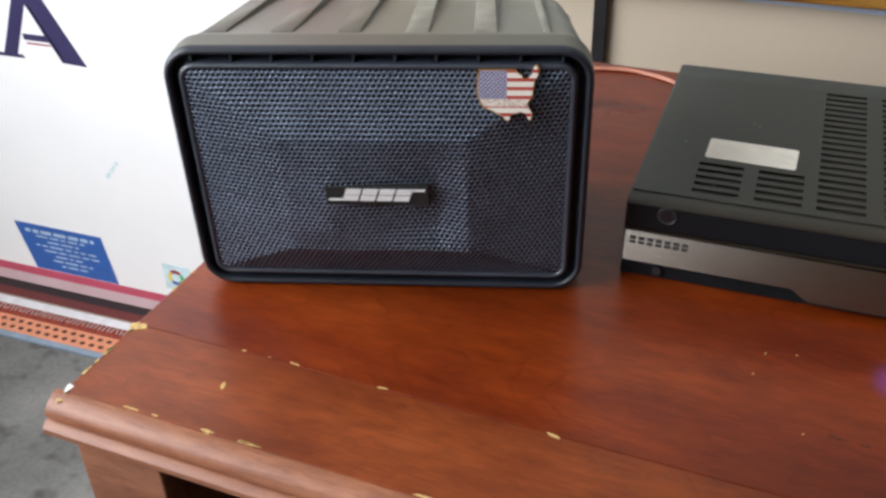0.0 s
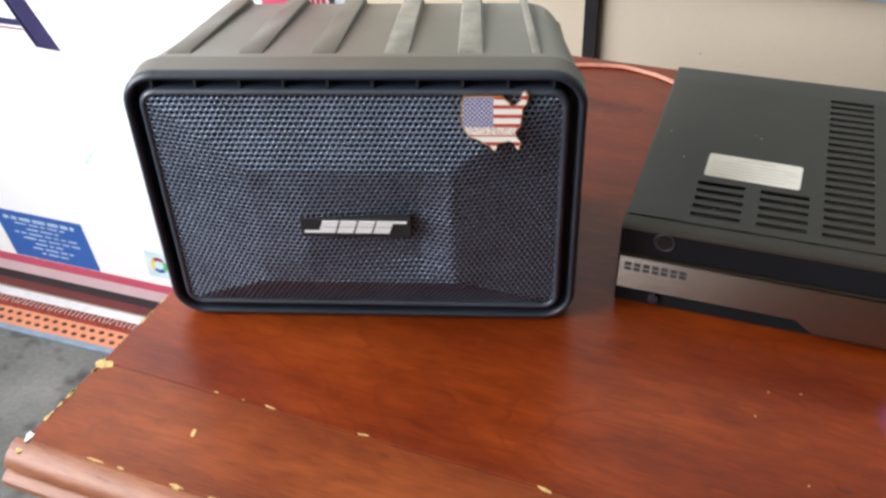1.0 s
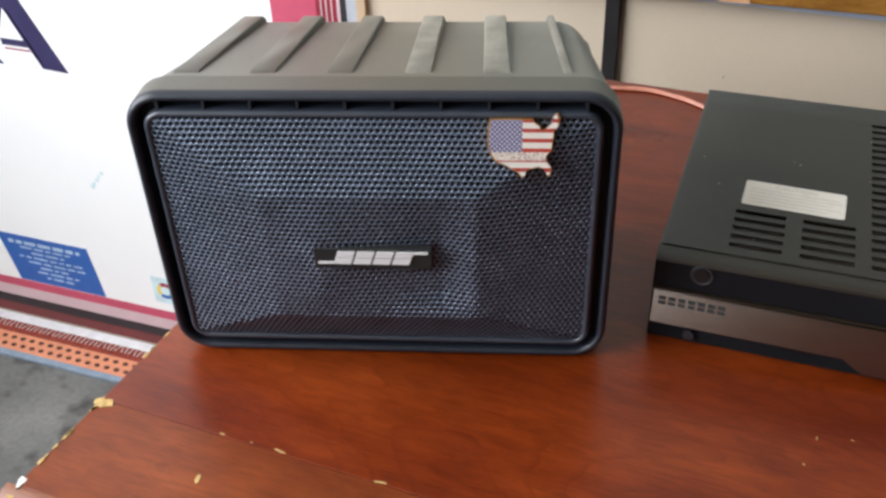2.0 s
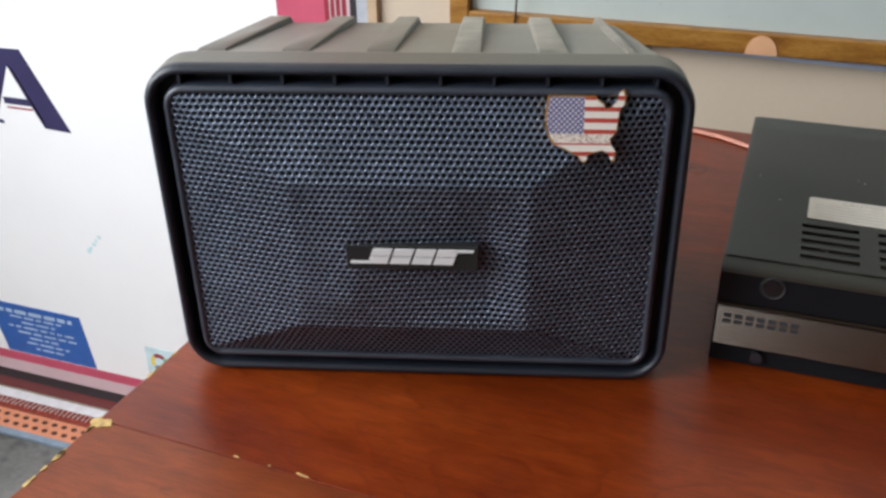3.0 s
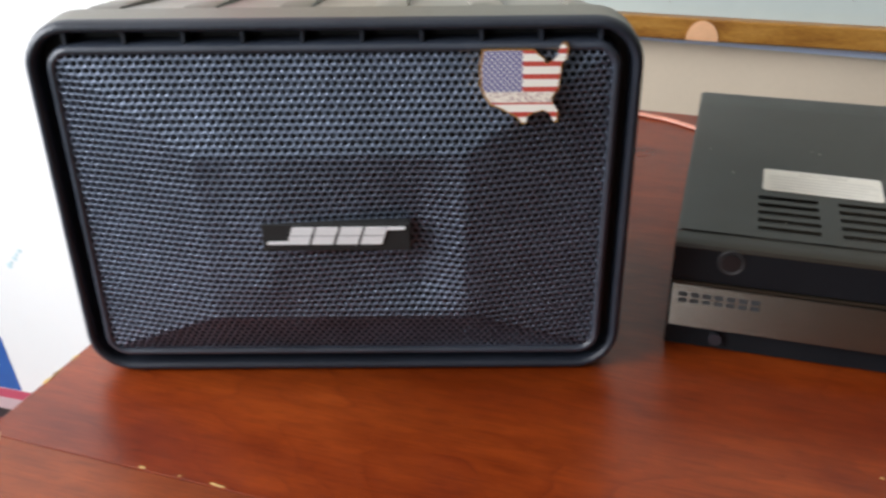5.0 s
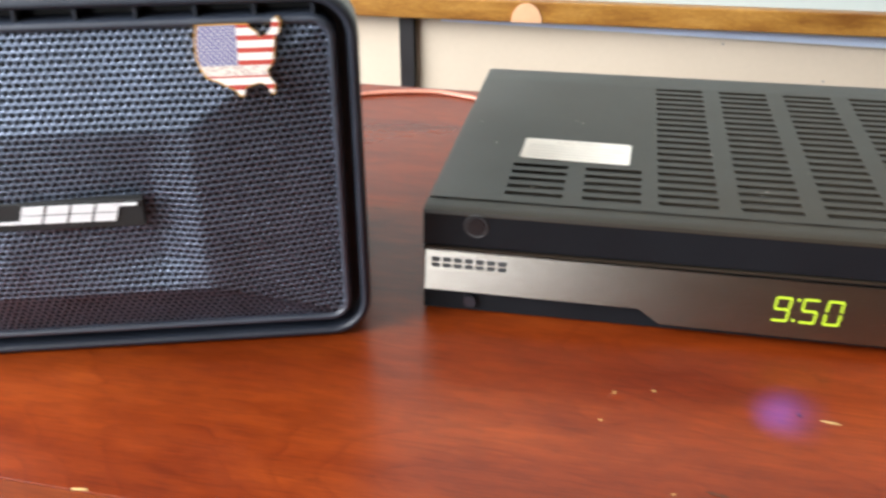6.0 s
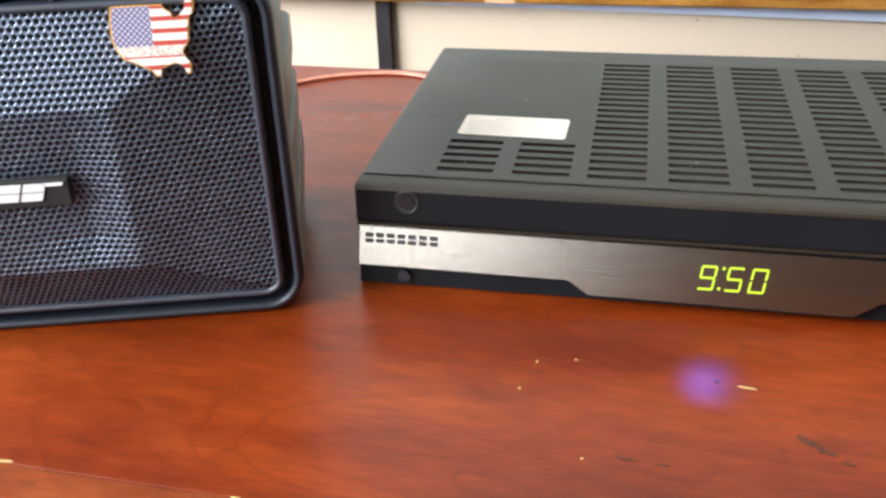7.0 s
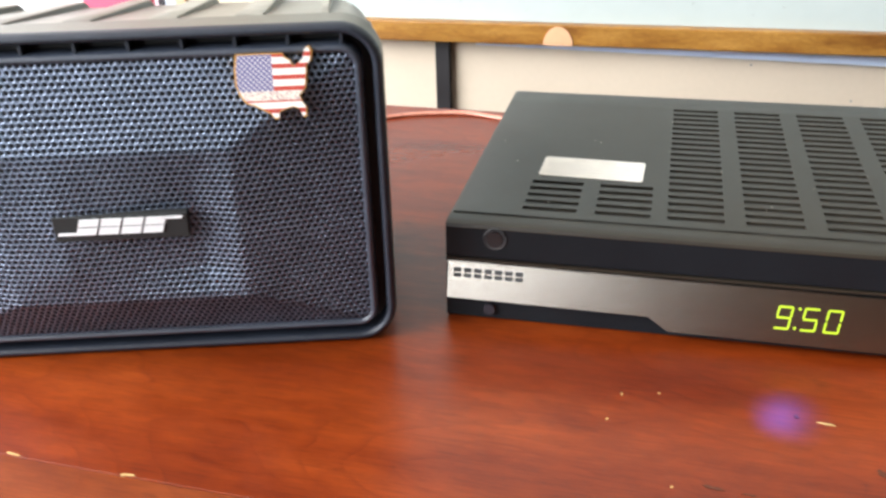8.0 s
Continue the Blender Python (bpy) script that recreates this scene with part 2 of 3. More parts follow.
def block(x0, y0, z0, x1, y1, z1, bevel=0.0, seg=2):
    bm = bmesh.new()
    bmesh.ops.create_cube(bm, size=1.0, matrix=Matrix.Translation(((x0 + x1) / 2, (y0 + y1) / 2, (z0 + z1) / 2)) @ Matrix.Diagonal((x1 - x0, y1 - y0, z1 - z0, 1)))
    if bevel:
        bmesh.ops.bevel(bm, geom=bm.edges[:], offset=bevel, segments=seg, affect="EDGES", profile=0.5)
    return bm


def prism(points, y0, y1, bevel=0.0):
    """A flat outline of (x, z) points, pushed from y0 to y1."""
    bm = bmesh.new()
    f = bm.faces.new([bm.verts.new((x, y0, z)) for x, z in points])
    r = bmesh.ops.extrude_face_region(bm, geom=[f])
    bmesh.ops.translate(bm, vec=(0, y1 - y0, 0), verts=[v for v in r["geom"] if isinstance(v, bmesh.types.BMVert)])
    if bevel:
        bmesh.ops.bevel(bm, geom=[e for e in bm.edges if abs(e.verts[0].co.y - e.verts[1].co.y) < 1e-7 and e.verts[0].co.y < min(y0, y1) + 1e-6], offset=bevel, segments=2, affect="EDGES")
    return bm


def ring(x0, x1, z0, z1, r, y, n=6):
    pts = []
    for cx, cz, a0 in ((x1 - r, z1 - r, 0), (x0 + r, z1 - r, 90), (x0 + r, z0 + r, 180), (x1 - r, z0 + r, 270)):
        for i in range(n + 1):
            a = radians(a0 + 90 * i / n)
            pts.append((cx + r * math.cos(a), y, cz + r * math.sin(a)))
    return pts


def loft(rings, cap_last=False, cap_first=False):
    bm = bmesh.new()
    rows = [[bm.verts.new(p) for p in r] for r in rings]
    for a, b in zip(rows, rows[1:]):
        for i in range(len(a)):
            bm.faces.new((a[i], a[(i + 1) % len(a)], b[(i + 1) % len(a)], b[i]))
    if cap_last:
        bm.faces.new(rows[-1])
    if cap_first:
        bm.faces.new(rows[0])
    return bm


def tube(points, radius, sides=8):
    """A round cord through the points."""
    pts = [Vector(p) for p in points]
    fine = []
    for i in range(len(pts) - 1):
        p0, p1, p2, p3 = pts[max(i - 1, 0)], pts[i], pts[i + 1], pts[min(i + 2, len(pts) - 1)]
        for k in range(8):
            t = k / 8
            fine.append(0.5 * (2 * p1 + (p2 - p0) * t + (2 * p0 - 5 * p1 + 4 * p2 - p3) * t * t + (3 * p1 - p0 - 3 * p2 + p3) * t ** 3))
    fine.append(pts[-1])
    rings = []
    for i, p in enumerate(fine):
        d = (fine[min(i + 1, len(fine) - 1)] - fine[max(i - 1, 0)]).normalized()
        side = d.cross(Vector((0, 0, 1)))
        side = side.normalized() if side.length > 0.1 else Vector((1, 0, 0))
        up = side.cross(d)
        rings.append([p + radius * (math.cos(a) * side + math.sin(a) * up) for a in (2 * math.pi * k / sides for k in range(sides))])
    return loft(rings, True, True)


def disc(cx, cz, r, y0, y1, n=24):
    return prism([(cx + r * math.cos(2 * math.pi * i / n), cz + r * math.sin(2 * math.pi * i / n)) for i in range(n)], y0, y1)


def structure(name, bm, material, label, category):
    return tagged(part(name, bm, material), label, category, "", "structure")


# ---- the room ----
X0, X1, Y0, HIGH = -1.45, 4.2, -4.6, 2.55
structure("floor", block(X0 - 0.2, Y0 - 0.2, -0.12, X1 + 0.2, WALL + 0.2, 0.0), CONCRETE, "grey stained bare concrete floor", "floor")
structure("ceiling", block(X0 - 0.2, Y0 - 0.2, HIGH, X1 + 0.2, WALL + 0.2, HIGH + 0.12), CEILING_PAINT, "plain white ceiling", "ceiling")
structure("wall_north", block(X0 - 0.2, WALL, 0.0, X1 + 0.2, WALL + 0.18, HIGH), WALL_PAINT, "cream painted plaster wall with small specks", "wall")
# the east, west and south walls are unseen, added dark to dim the bounce
structure("wall_east", block(X1, Y0, 0.0, X1 + 0.18, WALL, HIGH), FAR_PAINT, "unseen plain wall, dark brown to dim reflections and fill", "wall")


def wall_pieces(boxes):
    bm = bmesh.new()
    for x0, x1, y0, y1, z0, z1 in boxes:
        bmesh.ops.create_cube(bm, size=1.0, matrix=Matrix.Translation(((x0 + x1) / 2, (y0 + y1) / 2, (z0 + z1) / 2)) @ Matrix.Diagonal((x1 - x0, y1 - y0, z1 - z0, 1)))
    return bm


structure("wall_west", wall_pieces([(X0 - 0.18, X0, *b) for b in ((Y0, -1.7, 0, HIGH), (0.2, WALL, 0, HIGH), (-1.7, 0.2, 0, 0.92), (-1.7, 0.2, 2.28, HIGH))]), FAR_PAINT, "unseen wall, dark brown to dim the fill, with a large window opening", "wall")
structure("wall_south", wall_pieces([(a, b, Y0 - 0.18, Y0, c, d) for a, b, c, d in ((X0 - 0.18, -1.43, 0, HIGH), (-0.49, X1 + 0.18, 0, HIGH), (-1.43, -0.49, 2.15, HIGH))]), FAR_PAINT, "unseen wall, dark brown to dim reflections and fill, with an open doorway", "wall")

# ---- the table ----
table = thing("table", pose(-0.1382, -0.1455, 0, 0, 0, -2.4), "reddish mahogany veneer table with chipped front edge", "table")
TW, TD, TT = 1.15, 0.543, 0.024
part("tabletop", block(0, 0.0631, TABLE - TT, TW, TD, TABLE, 0.0005), MAHOGANY, table, "worn glossy red-brown veneer")
part("front_board", block(0, 0.0, TABLE - TT, TW, 0.0629, TABLE - 0.0002, 0.0004), MAHOGANY_LIGHT, table, "lighter veneered front strip")
profile = [(0.0, TABLE - 0.0008), (-0.004, TABLE - 0.0012), (-0.0095, TABLE - 0.0045), (-0.0125, TABLE - 0.0085), (-0.0128, TABLE - 0.0105), (-0.0112, TABLE - 0.0115), (-0.0112, TABLE - 0.013),
           (-0.0145, TABLE - 0.0138), (-0.017, TABLE - 0.0165), (-0.017, TABLE - 0.02), (-0.0145, TABLE - 0.0228), (-0.009, TABLE - 0.0245), (0.0, TABLE - 0.0245)]
bm = bmesh.new()
ends = [[bm.verts.new((x, y, z)) for y, z in profile] for x in (-0.006, TW + 0.006)]
for i in range(len(profile)):
    j = (i + 1) % len(profile)
    bm.faces.new((ends[0][i], ends[0][j], ends[1][j], ends[1][i]))
bm.faces.new(ends[0]), bm.faces.new(ends[1])
part("front_molding", bm, MOLDING, table, "faded pinkish-brown rounded molding", 35)
part("side_panel", block(0.006, 0.012, 0.0, 0.026, TD - 0.005, TABLE - TT - 0.001), MOLDING, table)
part("side_panel", block(TW - 0.026, 0.012, 0.0, TW - 0.006, TD - 0.005, TABLE - TT - 0.001), MOLDING, table)
part("stile", block(0.0, -0.004, 0.0, 0.0575, 0.0115, TABLE - TT - 0.001, 0.001), MOLDING, table, "faded front upright")
part("stile", block(TW - 0.061, -0.004, 0.0, TW - 0.004, 0.0115, TABLE - TT - 0.001, 0.001), MOLDING, table)
part("back_panel", block(0.0265, TD - 0.02, 0.05, TW - 0.0265, TD - 0.01, TABLE - TT - 0.001), DARK_WOOD, table, "dark back panel")
part("shelf", block(0.0265, 0.014, 0.38, TW - 0.0265, TD - 0.0205, 0.4), DARK_WOOD, table, "dark inner shelf")


def flake(x, y, sx, sy, turn, seed, material, z=TABLE, label=""):
    """A small ragged patch where the veneer has come off."""
    rnd = random.Random(seed)
    n = 11
    pts = []
    for i in range(n):
        a = 2 * math.pi * i / n
        r = rnd.uniform(0.6, 1.15)
        u, v = sx * r * math.cos(a), sy * r * math.sin(a)
        c, s = math.cos(radians(turn)), math.sin(radians(turn))
        pts.append((x + c * u - s * v, y + s * u + c * v))
    bm = bmesh.new()
    f = bm.faces.new([bm.verts.new((px, py, z - 0.0008)) for px, py in pts])
    r = bmesh.ops.extrude_face_region(bm, geom=[f])
    bmesh.ops.translate(bm, vec=(0, 0, 0.00105), verts=[v for v in r["geom"] if isinstance(v, bmesh.types.BMVert)])
    part("chip", bm, material, table, label)


LOCAL = (pose(-0.1382, -0.1455, 0, 0, 0, -2.4)).inverted()


def table_spot(s, c):
    p = LOCAL @ Vector((s, c, 0))
    return p.x, p.y


for i, (s, c, sx, sy, turn, mat) in enumerate((
        (-0.056, -0.1146, 0.0012, 0.0035, 15, CHIP), (0.0292, -0.0886, 0.0036, 0.0007, 5, CHIP), (-0.0264, -0.0858, 0.0032, 0.0006, -5, CHIP), (-0.06, -0.0845, 0.0018, 0.0006, 0, CHIP),
        (0.3109, 0.0006, 0.0042, 0.0007, -8, CHIP), (0.1267, -0.0942, 0.004, 0.0008, -12, CHIP), (0.2234, 0.0062, 0.0004, 0.0014, 0, CHIP), (-0.043, -0.085, 0.0009, 0.0006, 0, CHIP),
        (0.2182, -0.0136, 0.0006, 0.0007, 0, CHIP), (0.2464, -0.0529, 0.0008, 0.0005, 30, CHIP), (0.24, 0.01, 0.0008, 0.0004, 0, CHIP))):
    u, v = table_spot(s, c)
    flake(u, v, sx, sy, turn, i, mat)
for i, (u, v, sx, sy, z) in enumerate(((0.001, 0.002, 0.0022, 0.004, TABLE - 0.0001), (0.0005, -0.005, 0.0022, 0.003, TABLE - 0.0022))):
    flake(u, v, sx, sy, 10, 40 + i, CHIP_WHITE if i == 0 else CHIP, z, "exposed corner")
for i in range(26):
    rnd = random.Random(100 + i)
    v = rnd.uniform(0.01, 0.2)
    flake(0.0006, v, rnd.uniform(0.0005, 0.0013), rnd.uniform(0.001, 0.004), 0, 60 + i, CHIP)
flake(0.004, 0.0615, 0.0065, 0.0035, 10, 91, CHIP, TABLE + 0.0001, "bare patch")
for i in range(14):
    rnd = random.Random(300 + i)
    flake(rnd.uniform(0.03, 0.5), 0.001, rnd.uniform(0.002, 0.007), rnd.uniform(0.0005, 0.0013), 0, 120 + i, CHIP)

STAIN = paint("dark_worn_stain", (0.085, 0.02, 0.007), 0.5, vary=0.4, scale=400)
for i, (s, c, sx, sy, turn) in enumerate(((0.3307, -0.031, 0.008, 0.0022, -32), (0.3365, -0.0355, 0.0042, 0.0016, -10), (0.2625, -0.0505, 0.0042, 0.0011, -8), (0.2985, 0.0035, 0.0011, 0.0013, 40), (0.343, -0.041, 0.003, 0.0008, -15), (0.276, -0.052, 0.003, 0.0006, 0))):
    u, v = table_spot(s, c)
    flake(u, v, sx, sy, turn, 200 + i, STAIN, TABLE, "dark worn stain")

# ---- the speaker ----
speaker = thing("speaker", pose(-0.0037, -0.001, TABLE + 0.0003, 1.6, 0, 16.0), "black ribbed plastic loudspeaker with perforated metal grille", "speaker")
SW, SH = 0.119, 0.1605


def inset(d, y, r=0.019):
    return ring(-SW + 0.0012 + d, SW + 0.0006 - d, d, SH - d, max(r - d, 0.004), y, 8)


def shell_ring(y):
    k = (y - 0.021) / 0.124
    return (-0.1163 + 0.0125 * k, 0.1181 - 0.0075 * k, 0.0012 - 0.0042 * k, 0.159 - 0.0225 * k)


body_rings = [inset(0.0, 0.0045), inset(0.0, 0.019), inset(0.0007, 0.0199), inset(0.0028, 0.02), inset(0.0028, 0.0206)]
for y in (0.0208, 0.06, 0.1, 0.138, 0.143, 0.145):
    x0, x1, z0, z1 = shell_ring(y)
    e = {0.143: 0.0012, 0.145: 0.004}.get(y, 0.0)
    body_rings.append(ring(x0 + e, x1 - e, z0 + e * 0.2, z1 - e, 0.018 + 0.02 * (y - 0.02), y, 8))
part("body", loft(body_rings, True), SHELL, speaker, "grey-black textured plastic shell", 30)


def on_shell(side, u, y, lift):
    """A place on the shell's top or side, u across it, lifted off by some millimetres."""
    x0, x1, z0, z1 = shell_ring(y)
    k = x1 / 0.1175
    if side == "top":
        return (u * k, y, z1 + lift)
    sign = 1 if side == "right" else -1
    return (sign * (x1 + lift), y, 0.081 + (u - 0.081) * z1 / 0.159)


def rib(side, u0, u1, more=0.0, dusty=False):
    bm = bmesh.new()
    rows = []
    for y, h in ((0.027, -0.0004), (0.031, 0.0011), (0.06, 0.0018), (0.1, 0.0026), (0.14, 0.0034), (0.1445, 0.001)):
        h += more * (y - 0.027) / 0.11
        rows.append([bm.verts.new(on_shell(side, u, y, l)) for u, l in ((u0 - 0.0007, -0.0012), (u0, h * 0.8), (u0 + 0.0007, h), (u1 - 0.0007, h), (u1, h * 0.8), (u1 + 0.0007, -0.0012))])
    for a, b in zip(rows, rows[1:]):
        for i in range(5):
            bm.faces.new((a[i], a[i + 1], b[i + 1], b[i]))
    part("rib", bm, DUSTY if dusty else SHELL, speaker, "raised rib pale with dust" if dusty else "", 30)


for k in range(6):
    u = -0.0867 + 0.0383 * k
    rib("top", u - 0.0125, min(u, 0.096), 0.0, k > 2)
for side in ("left", "right"):
    for u in (0.011, 0.047, 0.084):
        rib(side, u, u + 0.022, 0.0008)
    rib(side, 0.119, 0.13, -0.0025)

part("rim", loft([inset(0.0, 0.0045), inset(0.0003, 0.0025), inset(0.001, 0.001), inset(0.0019, 0.0002), inset(0.0027, 0.0), inset(0.0035, 0.0003), inset(0.0043, 0.0014), inset(0.0047, 0.003), inset(0.0048, 0.011)]), RIM, speaker, "smooth dark blue-black front rim", 80)
part("recess", loft([inset(0.0047, 0.0108), inset(0.0092, 0.0108)]), RECESS, speaker, "dark gap round the grille")
part("bezel", loft([inset(0.0088, 0.0109), inset(0.0088, 0.003), inset(0.0091, 0.0014), inset(0.0096, 0.0003), inset(0.0103, -0.0003), inset(0.0111, -0.0005), inset(0.0119, -0.0001), inset(0.0125, 0.0008), inset(0.0128, 0.002), inset(0.0129, 0.004)]), BEZEL, speaker, "smooth inner grille frame", 80)
for k in range(10):
    x = -0.1003 + 0.0225 * k
    part("vent_rib", block(x - 0.0006, 0.0015, SH - 0.0095, x + 0.0006, 0.0105, SH - 0.0042), RIM, speaker)
part("baffle", loft([inset(0.009, 0.012), inset(0.05, 0.013)], True), BAFFLE, speaker, "black front board behind the grille")
cone_rings = [[(0.0 + r * math.cos(2 * math.pi * i / 32), y, 0.08 + r * math.sin(2 * math.pi * i / 32)) for i in range(32)] for r, y in ((0.056, 0.0118), (0.052, 0.0085), (0.047, 0.0115), (0.02, 0.0122), (0.017, 0.0085), (0.006, 0.0065))]
part("driver", loft(cone_rings, True), CONE, speaker, "grey paper driver cone", 40)


def facet(x, z):
    """The grille's face: a low pyramid with a dished middle. Returns its y."""
    left, right, low, high = -0.107, 0.107, 0.0125, 0.148
    fx = min((x - left) / (-0.0545 - left), (right - x) / (right - 0.051))
    fz = min((z - low) / (0.037 - low), (high - z) / (high - 0.111))
    inside = max(0.0, min(1.0, (z - 0.0385) / 0.014, (0.1095 - z) / 0.03))
    swell = 0.0022 * max(0.0, min(1.0, (x + 0.0545) / 0.027, (0.033 - x) / 0.061))
    dish = inside * (0.0042 * max(0.0, min(1.0, (0.0498 - x) / 0.0165, (x + 0.0275) / 0.06)) - swell)
    return 0.001 - 0.0128 * max(0.0, min(1.0, fx, fz)) + dish


def grille():
    pitch = 0.00306
    hexr, hole = pitch / math.sqrt(3), pitch * 0.39
    verts, faces, shared = [], [], {}

    def corner(x, z):
        key = (round(x * 20000), round(z * 20000))
        if key not in shared:
            shared[key] = len(verts)
            verts.append((x, facet(x, z), z))
        return shared[key]

    rows = int(0.15 / (pitch * math.sqrt(3) / 2)) + 2
    for j in range(rows):
        z = 0.0095 + j * pitch * math.sqrt(3) / 2
        for i in range(76):
            x = -0.1145 + (i + 0.5 * (j % 2)) * pitch
            if not (-0.1084 < x < 0.1102 and 0.0105 < z < SH - 0.0105):
                continue
            dx, dz = max(abs(x - 0.0009) - 0.1, 0), max(abs(z - 0.0803) - 0.0603, 0)
            if math.hypot(dx, dz) > 0.0085:
                continue
            angles = [radians(30 + 60 * k) for k in range(6)]
            outer = [corner(x + hexr * math.cos(a), z + hexr * math.sin(a)) for a in angles]
            base = len(verts)
            for r, deep in ((hole * 1.04, 0.00007), (hole * 1.0, 0.0012)):
                for a in angles:
                    px, pz = x + r * math.cos(a), z + r * math.sin(a)
                    verts.append((px, facet(px, pz) + deep, pz))
            for k in range(6):
                m = (k + 1) % 6
                faces.append((outer[k], outer[m], base + m, base + k))
                faces.append((base + k, base + m, base + 6 + m, base + 6 + k))
    return verts, faces


gv, gf = grille()
raw("grille", gv, gf, GRILLE, speaker, "dark perforated metal grille with a raised middle", 89)

# the maker's plate: a slanted row of plain blocks between two thin lines
plate = part("badge_plate", block(-0.0305, -0.0142, 0.0672, 0.0292, -0.0095, 0.0796, 0.0006), BAFFLE, speaker, "small black badge plate")
plate.location.z = 0.0031


def slant(x0, x1, z0, z1, y0, y1, lean=0.35):
    return prism([(x0 + lean * (z0 - 0.0705), z0), (x1 + lean * (z0 - 0.0705), z0), (x1 + lean * (z1 - 0.0705), z1), (x0 + lean * (z1 - 0.0705), z1)], y0, y1)


for k in range(4):
    x0 = -0.0208 + 0.0098 * k
    for z0, z1 in ((0.0706, 0.0741), (0.0747, 0.0782)):
        part("badge_block", slant(x0, x0 + 0.0088, z0, z1, -0.0149, -0.0141), WHITE_PRINT, plate, "white slanted badge block")
part("badge_line", slant(-0.0288, -0.0198, 0.0706, 0.0718, -0.0149, -0.0141), WHITE_PRINT, plate)
part("badge_line", slant(0.0158, 0.0244, 0.077, 0.0782, -0.0149, -0.0141), WHITE_PRINT, plate)

# the country-shaped flag badge
OUTLINE = [(445, 128), (530, 127), (612, 128), (622, 140), (640, 150), (650, 168), (668, 160), (690, 142), (697, 114), (710, 107), (720, 125), (714, 155), (700, 165), (696, 195), (690, 238), (668, 262), (673, 280), (690, 300),
           (687, 328), (677, 332), (662, 305), (640, 298), (610, 305), (590, 312), (586, 333), (572, 335), (555, 316), (530, 305), (500, 291), (470, 282), (450, 256), (438, 226), (437, 172)]
badge_points = [((x - 437) / 283 * 0.0336, (335 - y) / 227 * 0.0307) for x, y in OUTLINE]
badge = thing("flag_badge", speaker.matrix_world @ pose(0.0564, -0.0098, 0.1226, -16, 0, 0), "country-shaped enamel flag badge with gold edge, stuck on the grille", "badge")
part("plate", prism(badge_points, 0.0, 0.0022), GOLD, badge, "gold metal edge")
mid = Vector((0.0175, 0.0155))
inner = [tuple(mid + (Vector(p) - mid) * 0.955) for p in badge_points]
part("enamel", prism(inner, -0.0003, 0.0003), FLAG, badge, "red, white and blue enamel")

# ---- the set-top box ----
box = thing("set_top_box", pose(0.1298, 0.0626, TABLE, 0, 0, -0.34), "dark grey set-top box with brushed silver front and green clock", "set-top box")
BW, BD, BH = 0.345, 0.2178, 0.0536
cols = [0.0355, 0.0722] + [0.1080 + 0.0377 * k for k in range(6)]
SLOT, STEP, FIRST = 0.0276, 0.0088, 0.0200
slots = []
for k, x in enumerate(cols):
    for j in range(5 if k < 2 else 20):
        slots.append((x, x + SLOT, FIRST + STEP * j, FIRST + STEP * j + 0.0043))


def cover():
    """The top sheet with its slots cut through, and its two flanks and back."""
    xs = sorted({0.0, 0.0022, BW - 0.0022, BW, *[a for s in slots for a in s[:2]]})
    ys = sorted({0.0125, BD, BD - 0.0022, *[round(b, 6) for s in slots for b in s[2:]]})
    open_cells = {(round(s[0], 6), round(s[2], 6)) for s in slots}
    bm = bmesh.new()
    grid = {(i, j): bm.verts.new((x, y, BH - (0.0012 if i in (0, len(xs) - 1) or j == len(ys) - 1 else 0.0))) for i, x in enumerate(xs) for j, y in enumerate(ys)}
    low = {}
    for i in range(len(xs) - 1):
        for j in range(len(ys) - 1):
            loop = ((i, j), (i + 1, j), (i + 1, j + 1), (i, j + 1))
            if (round(xs[i], 6), round(ys[j], 6)) in open_cells:
                for q in loop:
                    if q not in low:
                        low[q] = bm.verts.new(grid[q].co - Vector((0, 0, 0.0012)))
                for a, b in zip(loop, loop[1:] + loop[:1]):
                    bm.faces.new((grid[a], grid[b], low[b], low[a]))
            else:
                bm.faces.new([grid[q] for q in loop])
    for x in (0.0, BW):
        bm.faces.new([bm.verts.new(p) for p in ((x, 0.0125, 0.0035), (x, BD, 0.0035), (x, BD, BH - 0.0012), (x, 0.0125, BH - 0.0012))])
    bm.faces.new([bm.verts.new(p) for p in ((0, BD, 0.0035), (BW, BD, 0.0035), (BW, BD, BH - 0.0012), (0, BD, BH - 0.0012))])
    return bm


part("cover", cover(), BOX_TOP, box, "dark grey painted metal cover with vent slots", 40)
part("chassis", block(0.002, 0.013, 0.0045, BW - 0.002, BD - 0.002, BH - 0.006), BOX_DARK, box, "dark inside")
bm = bmesh.new()
prof = [(0.0120, BH - 0.0006), (0.006, BH - 0.0007), (0.0025, BH - 0.001), (0.0008, BH - 0.0016), (0.0002, BH - 0.003), (0.0002, BH - 0.0034), (0.012, BH - 0.0034)]
ends = [[bm.verts.new((x, y, z)) for y, z in prof] for x in (0.0, BW)]
for i in range(len(prof)):
    j = (i + 1) % len(prof)
    bm.faces.new((ends[0][i], ends[0][j], ends[1][j], ends[1][i]))
bm.faces.new(ends[0]), bm.faces.new(ends[1])
part("front_bevel", bm, BOX_TOP, box, "grey rounded front edge", 40)
bm = bmesh.new()
prof = [(0.0120, BH - 0.0035), (0.0006, BH - 0.0035), (0.0, 0.0355), (0.0, 0.0343), (0.0006, 0.0336), (0.012, 0.0336)]
ends = [[bm.verts.new((x, y, z)) for y, z in prof] for x in (0.0, BW)]
for i in range(len(prof)):
    j = (i + 1) % len(prof)
    bm.faces.new((ends[0][i], ends[0][j], ends[1][j], ends[1][i]))
bm.faces.new(ends[0]), bm.faces.new(ends[1])
